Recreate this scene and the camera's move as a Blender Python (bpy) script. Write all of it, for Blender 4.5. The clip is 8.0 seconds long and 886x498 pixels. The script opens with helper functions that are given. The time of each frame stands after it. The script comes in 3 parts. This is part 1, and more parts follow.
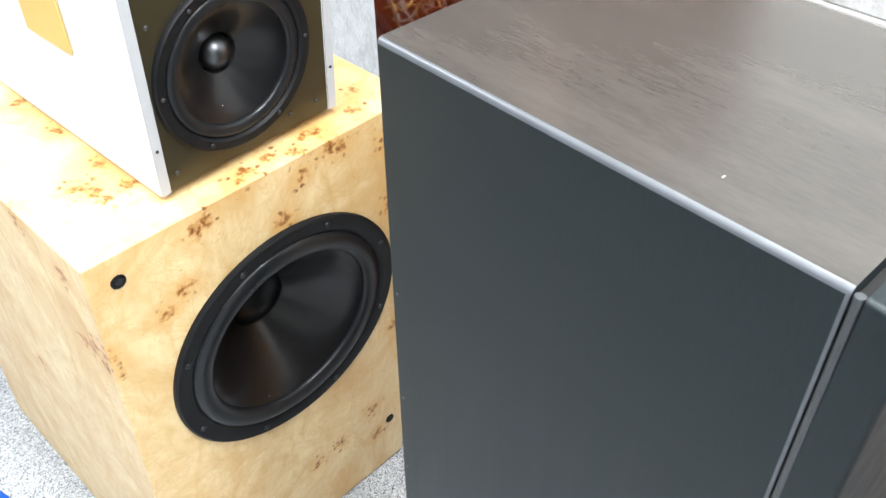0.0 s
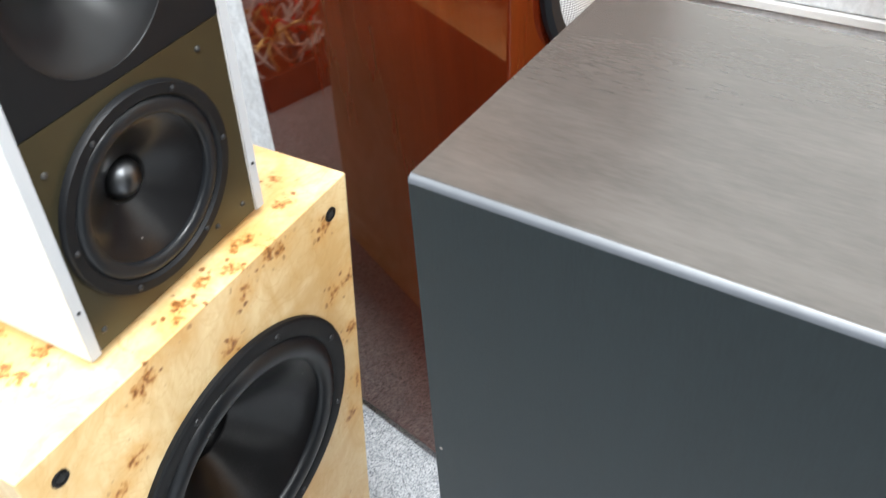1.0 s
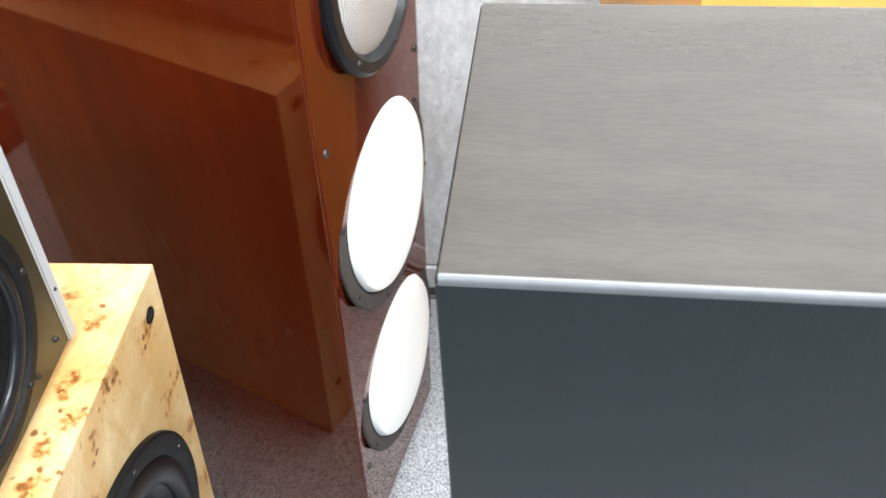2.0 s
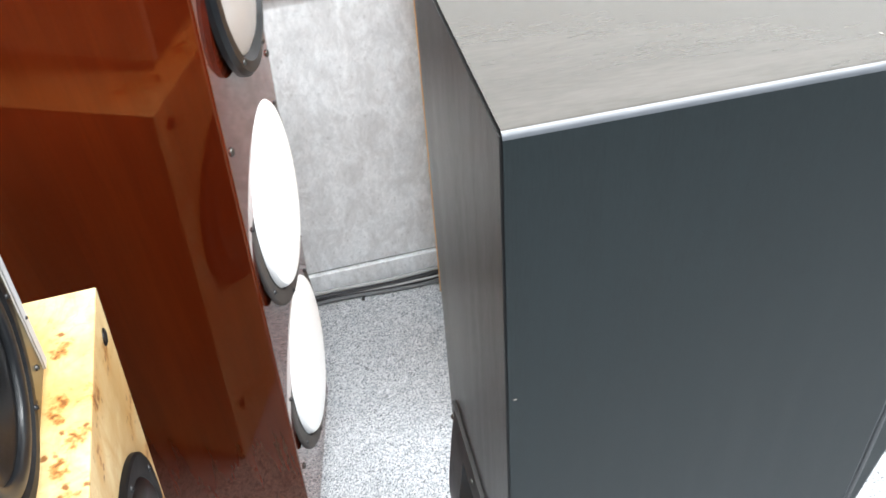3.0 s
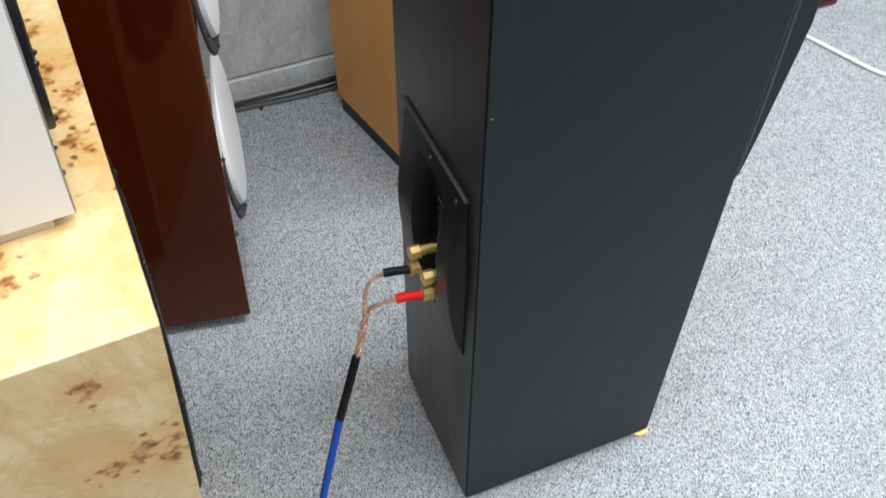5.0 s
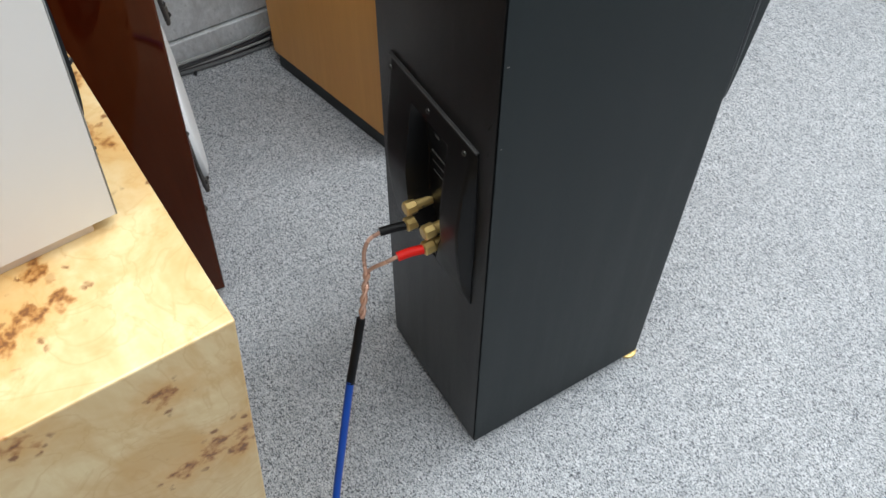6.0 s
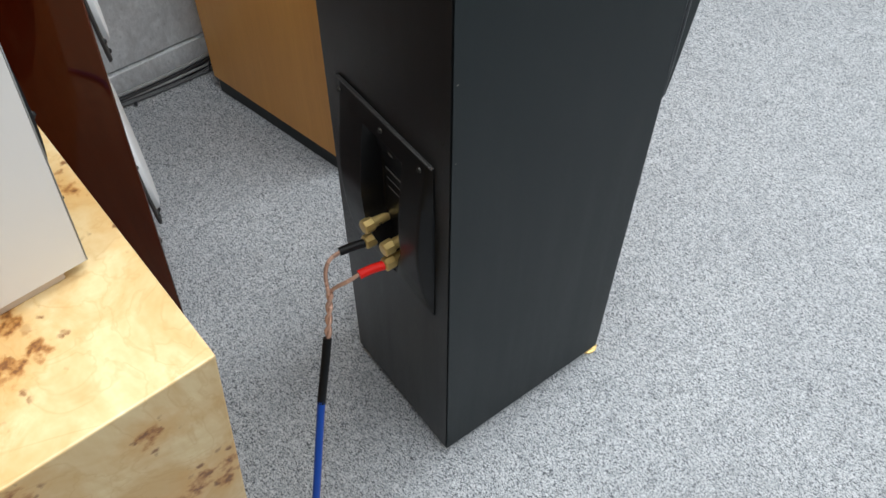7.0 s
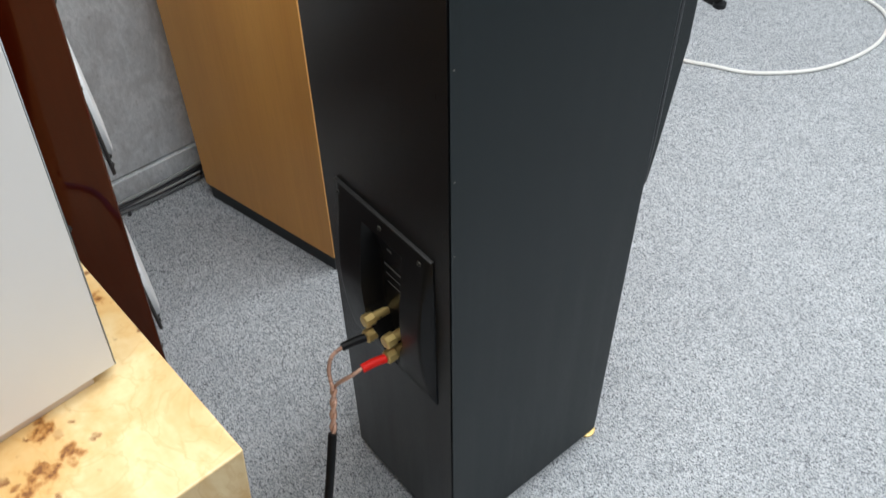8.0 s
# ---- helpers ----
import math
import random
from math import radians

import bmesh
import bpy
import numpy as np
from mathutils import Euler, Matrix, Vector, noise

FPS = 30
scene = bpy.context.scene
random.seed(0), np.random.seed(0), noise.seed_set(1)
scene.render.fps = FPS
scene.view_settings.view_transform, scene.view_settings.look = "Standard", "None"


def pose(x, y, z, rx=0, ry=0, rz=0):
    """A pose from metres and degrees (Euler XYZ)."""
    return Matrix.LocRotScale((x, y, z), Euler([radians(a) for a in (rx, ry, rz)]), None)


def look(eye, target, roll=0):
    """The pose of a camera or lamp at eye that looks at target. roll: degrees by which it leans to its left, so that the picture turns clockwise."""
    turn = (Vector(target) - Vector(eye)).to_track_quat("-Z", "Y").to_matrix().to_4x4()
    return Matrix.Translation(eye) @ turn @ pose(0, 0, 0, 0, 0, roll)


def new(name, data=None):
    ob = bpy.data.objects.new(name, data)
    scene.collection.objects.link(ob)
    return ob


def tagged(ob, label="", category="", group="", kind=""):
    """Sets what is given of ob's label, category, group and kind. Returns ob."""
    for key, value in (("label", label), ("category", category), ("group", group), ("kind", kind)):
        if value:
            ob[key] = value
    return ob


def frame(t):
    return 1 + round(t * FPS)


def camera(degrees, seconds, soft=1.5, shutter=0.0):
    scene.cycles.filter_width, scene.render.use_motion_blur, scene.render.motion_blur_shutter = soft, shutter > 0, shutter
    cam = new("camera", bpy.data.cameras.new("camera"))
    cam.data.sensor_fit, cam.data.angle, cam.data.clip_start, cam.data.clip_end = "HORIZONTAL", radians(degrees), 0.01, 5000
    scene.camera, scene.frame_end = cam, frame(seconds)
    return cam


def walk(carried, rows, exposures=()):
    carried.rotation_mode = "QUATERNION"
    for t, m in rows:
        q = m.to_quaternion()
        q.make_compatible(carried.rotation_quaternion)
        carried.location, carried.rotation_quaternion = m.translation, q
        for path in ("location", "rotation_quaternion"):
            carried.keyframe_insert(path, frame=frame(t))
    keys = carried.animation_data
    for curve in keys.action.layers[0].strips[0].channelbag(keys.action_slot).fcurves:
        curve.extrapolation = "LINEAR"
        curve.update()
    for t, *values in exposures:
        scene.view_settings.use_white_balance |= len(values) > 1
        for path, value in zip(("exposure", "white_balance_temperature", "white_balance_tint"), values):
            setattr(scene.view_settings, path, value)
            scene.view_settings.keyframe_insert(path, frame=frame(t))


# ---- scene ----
cam = camera(53.4, 8.0, soft=1.45, shutter=0.3)
PATH = [
    (0, (0.379, -0.298, 1.299), (-0.731, 0.726, -0.012), -0.7),
    (0.5, (0.319, -0.32, 1.293), (-0.717, 0.782, -0.015), -1.4),
    (1, (0.206, -0.265, 1.295), (-0.668, 0.963, -0.019), -4.3),
    (1.5, (0.128, -0.232, 1.291), (-0.487, 1.099, -0.069), -3.8),
    (1.7, (0.099, -0.23, 1.296), (-0.357, 1.155, -0.074), -3.6),
    (2.8, (-0.088, -0.332, 1.298), (0.099, 1.128, -0.056), -4.8),
    (3, (-0.092, -0.347, 1.299), (0.152, 1.12, -0.037), -4.9),
    (3.5, (-0.123, -0.417, 1.296), (0.273, 1.051, -0.003), -3.6),
    (4, (-0.166, -0.514, 1.266), (0.299, 0.923, -0.046), -2.9),
    (4.5, (-0.197, -0.547, 1.233), (0.291, 0.811, -0.151), -1.6),
    (5, (-0.253, -0.511, 1.203), (0.257, 0.708, -0.298), 0.4),
    (5.2, (-0.277, -0.494, 1.199), (0.248, 0.672, -0.339), 0.6),
    (6.3, (-0.345, -0.445, 1.212), (0.337, 0.566, -0.374), 0.6),
    (6.5, (-0.348, -0.444, 1.216), (0.356, 0.557, -0.366), 0.6),
    (7, (-0.349, -0.447, 1.226), (0.393, 0.531, -0.354), 0.4),
    (7.5, (-0.362, -0.455, 1.239), (0.435, 0.552, -0.294), 0.3),
    (8, (-0.379, -0.455, 1.252), (0.494, 0.622, -0.189), -1.0),
]
EXPOSURES = [(0.0, 0.42), (0.5, 0.42), (1.0, 0.38), (1.7, 0.38), (2.8, 0.5), (3.0, 0.55), (3.5, 0.55), (4.0, -0.22), (4.5, -0.55), (5.2, -0.56), (6.5, -0.93), (8.0, -0.87)]
walk(cam, [(t, look(eye, target, roll)) for t, eye, target, roll in PATH], EXPOSURES)

# ---------------------------------------------------------------- light
world = bpy.data.worlds.new("room_air")
scene.world = world
world.use_nodes = True
world.node_tree.nodes["Background"].inputs[0].default_value = (0.8, 0.9, 1.0, 1)
world.node_tree.nodes["Background"].inputs[1].default_value = 0.05

CEILING = 2.7
LAMPS = [(0.95, 0.06, 2.6, 106), (0.75, -0.8, 2.6, 36), (0.3, -1.8, 2.6, 50), (-1.75, -0.9, 1.3, 46)]  # x, y, length, watts
for lx, ly, long, power in LAMPS:
    lamp = bpy.data.lights.new("ceiling_lamp", "AREA")
    lamp.shape, lamp.size, lamp.size_y = "RECTANGLE", long, 0.24
    lamp.energy, lamp.color = power, (0.94, 0.98, 1.0)
    new("ceiling_lamp", lamp).matrix_world = pose(lx, ly, CEILING - 0.075)


# ---------------------------------------------------------------- node helpers
class Mat:
    """A node material round one Principled shader."""

    def __init__(self, name, color=(0.5, 0.5, 0.5), rough=0.5, metal=0.0, coat=0.0, coat_rough=0.05, spec=0.5):
        self.m = bpy.data.materials.new(name)
        self.m.use_nodes = True
        self.t = self.m.node_tree
        self.b = self.t.nodes["Principled BSDF"]
        self.b.inputs["Base Color"].default_value = (*color, 1)
        self.b.inputs["Roughness"].default_value = rough
        self.b.inputs["Metallic"].default_value = metal
        self.b.inputs["Coat Weight"].default_value = coat
        self.b.inputs["Coat Roughness"].default_value = coat_rough
        self.b.inputs["Specular IOR Level"].default_value = spec
        self.co = self.t.nodes.new("ShaderNodeTexCoord").outputs["Object"]

    def node(self, kind, **inputs):
        n = self.t.nodes.new(kind)
        for k, v in inputs.items():
            self.put(n.inputs[k.replace("_", " ")], v)
        return n

    def put(self, socket, v):
        if isinstance(v, bpy.types.NodeSocket):
            self.t.links.new(v, socket)
        else:
            socket.default_value = v

    def stretch(self, s, rot=(0, 0, 0)):
        n = self.node("ShaderNodeMapping", Vector=self.co)
        n.inputs["Scale"].default_value = s
        n.inputs["Rotation"].default_value = rot
        return n.outputs[0]

    def noise(self, scale, detail=3.0, vec=None, rough=0.55, distort=0.0):
        n = self.node("ShaderNodeTexNoise", Scale=scale, Detail=detail, Roughness=rough, Distortion=distort)
        self.put(n.inputs["Vector"], vec or self.co)
        return n.outputs["Fac"]

    def cells(self, scale, vec=None, randomness=1.0):
        n = self.node("ShaderNodeTexVoronoi", Scale=scale, Randomness=randomness)
        self.put(n.inputs["Vector"], vec or self.co)
        return n

    def ramp(self, fac, stops):
        n = self.node("ShaderNodeValToRGB", Fac=fac)
        e = n.color_ramp.elements
        while len(e) < len(stops):
            e.new(0.5)
        for el, (p, c) in zip(e, stops):
            el.position = p
            el.color = (*c, 1) if isinstance(c, tuple) else (c, c, c, 1)
        return n.outputs[0]

    def mix(self, fac, a, b, mode="MIX"):
        n = self.t.nodes.new("ShaderNodeMix")
        n.data_type, n.blend_type = "RGBA", mode
        for s, v in ((n.inputs[0], fac), (n.inputs[6], a), (n.inputs[7], b)):
            self.put(s, (*v, 1) if isinstance(v, tuple) and len(v) == 3 else v)
        return n.outputs[2]

    def math(self, op, a, b=0.0):
        n = self.t.nodes.new("ShaderNodeMath")
        n.operation = op
        self.put(n.inputs[0], a)
        self.put(n.inputs[1], b)
        return n.outputs[0]

    def color(self, v):
        self.put(self.b.inputs["Base Color"], v)
        return self

    def rough(self, v):
        self.put(self.b.inputs["Roughness"], v)
        return self

    def bump(self, height, strength=0.3, distance=0.002):
        n = self.node("ShaderNodeBump", Strength=strength, Distance=distance, Height=height)
        self.t.links.new(n.outputs[0], self.b.inputs["Normal"])
        return self


def plain(name, color, rough=0.5, metal=0.0, coat=0.0, wear=0.12, scale=60.0, spec=0.5):
    """A surface with a little unevenness in tone, gloss and relief."""
    m = Mat(name, color, rough, metal, coat, spec=spec)
    n = m.noise(scale, 4)
    big = m.noise(scale * 0.09, 3)
    dark, light = tuple(c * (1 - wear) for c in color), tuple(min(1, c * (1 + wear)) for c in color)
    m.color(m.mix(m.mix(0.5, n, big), dark, light))
    m.rough(m.ramp(big, [(0.3, max(0.0, rough - 0.07)), (0.7, min(1, rough + 0.07))]))
    m.bump(n, 0.06, 0.0006)
    return m.m


# ---------------------------------------------------------------- materials
def carpet_floor():
    m = Mat("grey_fleck_carpet", rough=0.95, spec=0.15)
    warp = m.stretch((1.0, 1.45, 1.0), (0, 0, 0.5))
    fleck = m.noise(520, 1.0, warp, 0.6, 1.6)
    mid = m.noise(190, 2, warp, 0.6, 0.6)
    soil = m.noise(3.2, 4)
    yarn = m.cells(640, warp).outputs["Color"]
    tuft = m.cells(480, m.stretch((1.6, 0.85, 1.0), (0, 0, -0.6))).outputs["Color"]
    tone = m.ramp(yarn, [(0.28, (0.265, 0.283, 0.31)), (0.42, (0.405, 0.43, 0.46)), (0.58, (0.495, 0.524, 0.556)), (0.72, (0.665, 0.69, 0.715))])
    tone = m.mix(m.ramp(tuft, [(0.24, 0.9), (0.275, 0.0)]), tone, (0.065, 0.071, 0.082))
    tone = m.mix(m.ramp(tuft, [(0.68, 0.0), (0.76, 0.7)]), tone, (0.78, 0.79, 0.80))
    tone = m.mix(m.ramp(fleck, [(0.30, 0.95), (0.35, 0.0)]), tone, (0.035, 0.04, 0.048))
    tone = m.mix(m.ramp(mid, [(0.31, 0.35), (0.44, 0.0)]), tone, (0.20, 0.21, 0.225))
    tone = m.mix(m.ramp(mid, [(0.56, 0.0), (0.7, 0.25)]), tone, (0.66, 0.675, 0.69))
    trod = m.noise(26, 4, warp, 0.65, 1.0)
    tone = m.mix(m.ramp(trod, [(0.34, 0.30), (0.50, 0.0)]), tone, (0.26, 0.275, 0.295))
    spots = m.cells(31).outputs["Distance"]
    tone = m.mix(m.ramp(spots, [(0.03, 0.5), (0.11, 0.0)]), tone, (0.09, 0.095, 0.11))
    tone = m.mix(m.ramp(soil, [(0.3, 0.22), (0.6, 0.0)]), tone, (0.27, 0.28, 0.30))
    m.color(tone)
    m.bump(m.mix(0.5, fleck, mid), 0.8, 0.004)
    return m.m


def carpet_wall():
    m = Mat("grey_felt_wall_carpet", rough=0.97, spec=0.1)
    v = m.stretch((1.0, 1.0, 0.55))
    pile = m.noise(120, 4, v, 0.7, 0.8)
    patch = m.noise(24, 5, v, 0.7, 0.8)
    tone = m.ramp(pile, [(0.3, (0.62, 0.645, 0.67)), (0.5, (0.745, 0.77, 0.795)), (0.7, (0.84, 0.86, 0.885))])
    tone = m.mix(m.ramp(patch, [(0.38, 0.6), (0.58, 0.0)]), tone, (0.50, 0.508, 0.52))
    tufts = m.cells(70, v).outputs["Distance"]
    tone = m.mix(m.ramp(tufts, [(0.05, 0.35), (0.2, 0.0)]), tone, (0.33, 0.335, 0.34))
    m.color(tone)
    m.bump(m.mix(0.4, pile, patch), 0.5, 0.004)
    return m.m


def burl(name, eyes, base=(0.57, 0.375, 0.160), pale=(0.71, 0.57, 0.325)):
    """Pale poplar burl veneer: soft clouds, wavy figure, and irregular brown eyes in loose clusters."""
    m = Mat(name, rough=0.42, coat=0.08, coat_rough=0.3)
    swirl = m.noise(6.5, 4, None, 0.6, 1.8)
    figure = m.noise(17, 4, m.stretch((1.0, 1.0, 0.4)), 0.6, 2.4)
    tone = m.mix(m.ramp(swirl, [(0.34, 0.0), (0.64, 1.0)]), base, pale)
    tone = m.mix(m.ramp(figure, [(0.5, 0.0), (0.74, 0.6)]), tone, (0.53, 0.31, 0.105))
    tone = m.mix(m.ramp(m.noise(11, 3, None, 0.5, 3.5), [(0.47, 0.0), (0.5, 0.28), (0.53, 0.0)]), tone, (0.47, 0.26, 0.08))
    tone = m.mix(m.ramp(m.noise(160, 4, m.stretch((1, 1, 0.2))), [(0.4, 0.16), (0.6, 0.0)]), tone, (0.55, 0.34, 0.13))

    def warp(scale, reach):
        """The object's coordinates, shaken by noise."""
        n = m.node("ShaderNodeTexNoise", Scale=scale, Detail=3.0)
        m.put(n.inputs["Vector"], m.co)
        ends = []
        for op, first in (("SUBTRACT", n.outputs["Color"]), ("SCALE", None), ("ADD", None)):
            v = m.t.nodes.new("ShaderNodeVectorMath")
            v.operation = op
            m.put(v.inputs[0], first or ends[-1])
            ends.append(v.outputs[0])
            if op == "SUBTRACT":
                v.inputs[1].default_value = (0.5, 0.5, 0.5)
            elif op == "SCALE":
                v.inputs["Scale"].default_value = reach
            else:
                m.put(v.inputs[1], m.co)
        return ends[-1]

    shaken = warp(95.0, 0.040)
    gap = None
    for p in eyes:
        d = m.t.nodes.new("ShaderNodeVectorMath")
        d.operation = "DISTANCE"
        m.put(d.inputs[0], shaken)
        d.inputs[1].default_value = p
        gap = d.outputs["Value"] if gap is None else m.math("MINIMUM", gap, d.outputs["Value"])
    gap = m.math("MULTIPLY", gap, 20.0)  # 1 at five centimetres
    tone = m.mix(m.ramp(gap, [(0.10, 0.62), (0.30, 0.34), (0.62, 0.0)]), tone, (0.56, 0.29, 0.075))
    cell = m.cells(92, warp(110.0, 0.010))
    small = m.math("MULTIPLY", m.ramp(cell.outputs["Distance"], [(0.20, 1.0), (0.36, 0.0)]), m.ramp(cell.outputs["Color"], [(0.52, 0.0), (0.58, 1.0)]))
    tone = m.mix(m.math("MULTIPLY", small, m.ramp(gap, [(0.34, 0.95), (0.55, 0.0)])), tone, (0.19, 0.070, 0.016))
    tone = m.mix(m.ramp(gap, [(0.10, 0.9), (0.21, 0.0)]), tone, (0.33, 0.135, 0.030))
    tone = m.mix(m.ramp(gap, [(0.05, 0.85), (0.11, 0.0)]), tone, (0.15, 0.052, 0.012))
    m.color(tone)
    m.rough(m.ramp(figure, [(0.3, 0.36), (0.7, 0.48)]))
    m.bump(m.noise(260, 3), 0.05, 0.0005)
    return m.m


def black_ash(name, grain, base=(0.016, 0.0175, 0.020), rough=0.42, spec=0.5, relief=0.22, spread=0.35, tint=(1.0, 1.0, 1.0), streak=0.0, vary=0.15):
    m = Mat(name, rough=rough, spec=spec)
    m.b.inputs["Specular Tint"].default_value = (*tint, 1)
    g = m.noise(95, 4, m.stretch(grain), 0.6)
    pores = m.noise(420, 2, m.stretch(grain), 0.6)
    wear = m.noise(4.0, 5, m.stretch(grain), 0.65)
    tone = m.ramp(g, [(0.3, tuple(c * (1 - spread) for c in base)), (0.7, tuple(c * (1 + 1.4 * spread) for c in base))])
    tone = m.mix(m.ramp(wear, [(0.5, 0.0), (0.75, 0.5)]), tone, tuple(c * 1.9 + 0.001 for c in base))
    if streak:  # bands of open brown pores along the grain
        band = m.ramp(m.noise(3.4, 3, m.stretch((0.35, 5.0, 1.0)), 0.6), [(0.56, 0.0), (0.68, 1.0)])
        line = m.ramp(m.noise(42, 3, m.stretch((1.0, 14.0, 1.0)), 0.6, 0.3), [(0.44, 0.0), (0.74, streak)])
        tone = m.mix(m.math("MULTIPLY", band, line), tone, (0.10, 0.076, 0.058))
    m.color(tone)
    m.rough(m.ramp(m.mix(0.5, g, wear), [(0.3, rough - vary / 3), (0.7, rough + vary * 2 / 3)]))
    m.bump(m.mix(0.5, g, pores), relief, 0.0008)
    return m.m


def gloss_mahogany():
    m = Mat("lacquered_mahogany", rough=0.035, spec=0.56)
    m.b.inputs["Specular Tint"].default_value = (1.0, 0.47, 0.20, 1)
    v = m.stretch((7.0, 7.0, 0.5))
    ribbon = m.noise(3.0, 4, v, 0.6, 0.6)
    pore = m.noise(70, 3, m.stretch((3.0, 3.0, 0.12)), 0.6)
    tone = m.ramp(ribbon, [(0.22, (0.050, 0.0052, 0.0012)), (0.5, (0.065, 0.0072, 0.0015)), (0.78, (0.086, 0.0112, 0.0020))])
    tone = m.mix(m.ramp(pore, [(0.35, 0.25), (0.5, 0.0)]), tone, (0.045, 0.006, 0.002))
    m.color(tone)
    return m.m


def tan_veneer():
    m = Mat("honey_beech_veneer", rough=0.42, coat=0.15, coat_rough=0.25)
    v = m.stretch((6.0, 6.0, 0.45))
    band = m.noise(2.2, 4, v, 0.55, 0.7)
    pore = m.noise(85, 3, m.stretch((3.0, 3.0, 0.15)), 0.6)
    tone = m.ramp(band, [(0.3, (0.63, 0.286, 0.052)), (0.7, (0.72, 0.346, 0.072))])
    tone = m.mix(m.ramp(pore, [(0.36, 0.12), (0.5, 0.0)]), tone, (0.42, 0.19, 0.04))
    m.color(tone)
    m.bump(pore, 0.05, 0.0005)
    return m.m


def bronze_baffle():
    m = Mat("smoked_bronze_baffle", rough=0.3, metal=0.55)
    n = m.noise(30, 3, m.stretch((1, 1, 1.4)), 0.5)
    sm = m.noise(5, 3)
    m.color(m.ramp(m.mix(0.6, n, sm), [(0.3, (0.043, 0.037, 0.021)), (0.7, (0.054, 0.047, 0.026))]))
    m.rough(m.ramp(n, [(0.3, 0.29), (0.7, 0.35)]))
    m.bump(n, 0.02, 0.0004)
    return m.m


def cone_black():
    m = Mat("black_woven_cone", (0.010, 0.010, 0.011), 0.30, coat=0.12, coat_rough=0.12, spec=0.25)
    sp = m.noise(500, 2)
    dust = m.noise(16, 4)
    m.color(m.mix(m.ramp(m.mix(0.6, sp, dust), [(0.5, 0.0), (0.66, 0.5)]), (0.005, 0.005, 0.0055), (0.022, 0.021, 0.022)))
    speck = m.cells(75)
    lit = m.math("MULTIPLY", m.ramp(speck.outputs["Distance"], [(0.03, 1.0), (0.06, 0.0)]), m.ramp(speck.outputs["Color"], [(0.66, 0.0), (0.70, 1.0)]))
    m.color(m.mix(lit, m.b.inputs["Base Color"].links[0].from_socket, (0.5, 0.5, 0.48)))
    m.bump(sp, 0.15, 0.0005)
    return m.m


def mesh_metal():
    m = Mat("perforated_silver_mesh", rough=0.4, metal=0.6)
    d = m.cells(360, m.stretch((1.0, 1.0, 0.0)), 0.0).outputs["Distance"]
    m.color(m.ramp(d, [(0.35, (0.8, 0.8, 0.8)), (0.5, (0.12, 0.12, 0.12))]))
    m.bump(d, 0.4, 0.001)
    return m.m


FLOOR_CARPET, WALL_CARPET = carpet_floor(), carpet_wall()
ASH_SIDE = black_ash("satin_black_ash_side", (9.0, 9.0, 0.7), (0.0054, 0.0088, 0.0102), 0.43, 0.31, tint=(0.90, 0.985, 1.0))
# same black ash, its colour lightened for the reflected sheen on top
ASH_TOP_SHEEN = black_ash("satin_black_ash_top_sheen", (0.9, 5.0, 5.0), (0.038, 0.034, 0.0305), 0.25, 0.52, 0.0, 0.12, streak=0.10, vary=0.0)
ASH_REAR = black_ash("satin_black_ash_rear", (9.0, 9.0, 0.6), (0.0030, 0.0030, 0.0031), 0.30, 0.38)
MAHOGANY, TAN, BRONZE, CONE, MESH = gloss_mahogany(), tan_veneer(), bronze_baffle(), cone_black(), mesh_metal()
GRILLE = plain("black_grille_cloth", (0.008, 0.009, 0.010), 0.8, scale=400, wear=0.35, spec=0.2)
PLASTIC = plain("black_moulded_plastic", (0.005, 0.005, 0.0055), 0.36, wear=0.25, scale=180, spec=0.16)
RUBBER = plain("black_rubber", (0.007, 0.008, 0.0095), 0.34, wear=0.25, scale=120, spec=0.3)
FRAME = plain("black_cast_frame", (0.0045, 0.005, 0.006), 0.5, wear=0.25, scale=160, spec=0.2)
WAVEGUIDE = plain("satin_black_waveguide", (0.006, 0.0063, 0.007), 0.36, wear=0.1, scale=200, spec=0.32)
# highlight along the rounded tower edges, painted as a paler lacquer
EDGE_GLINT = plain("lacquer_edge_glint", (0.075, 0.081, 0.092), 0.32, wear=0.45, scale=55)
BEAD = plain("satin_front_bead", (0.034, 0.038, 0.042), 0.34, wear=0.2, scale=55)
CAVITY = plain("dark_cavity", (0.006, 0.006, 0.006), 0.8)
CHROME = plain("polished_dust_cap", (0.11, 0.113, 0.12), 0.32, metal=1.0, wear=0.08)
STEEL = plain("screw_steel", (0.42, 0.42, 0.43), 0.35, metal=1.0)
DULL_STEEL = plain("dull_screw_steel", (0.07, 0.068, 0.064), 0.45, metal=0.8)
BLACK_STEEL = plain("blackened_screw", (0.03, 0.03, 0.032), 0.4, metal=0.6)
GOLD = plain("gold_plate", (0.80, 0.58, 0.23), 0.38, metal=0.75, wear=0.18, scale=150)
WHITE_LAM = plain("warm_white_laminate", (0.72, 0.70, 0.68), 0.42, wear=0.03, scale=40)
SILVER_EDGE = plain("pale_grey_edge_strip", (0.36, 0.37, 0.385), 0.5, wear=0.08, scale=90)
WHITE_CONE = plain("white_cone", (0.82, 0.83, 0.84), 0.45, wear=0.03)
DARK_RING = plain("grey_brown_ring", (0.05, 0.045, 0.043), 0.65, wear=0.15, spec=0.25)
PALE_BOARD = plain("pale_raw_board", (0.62, 0.52, 0.43), 0.6, wear=0.1, scale=35)
YELLOW_WOOD = plain("yellow_wood_patch", (0.60, 0.40, 0.13), 0.5, wear=0.12, scale=30)
RED_PVC = plain("red_sleeve", (0.80, 0.014, 0.008), 0.5, wear=0.1, spec=0.25)
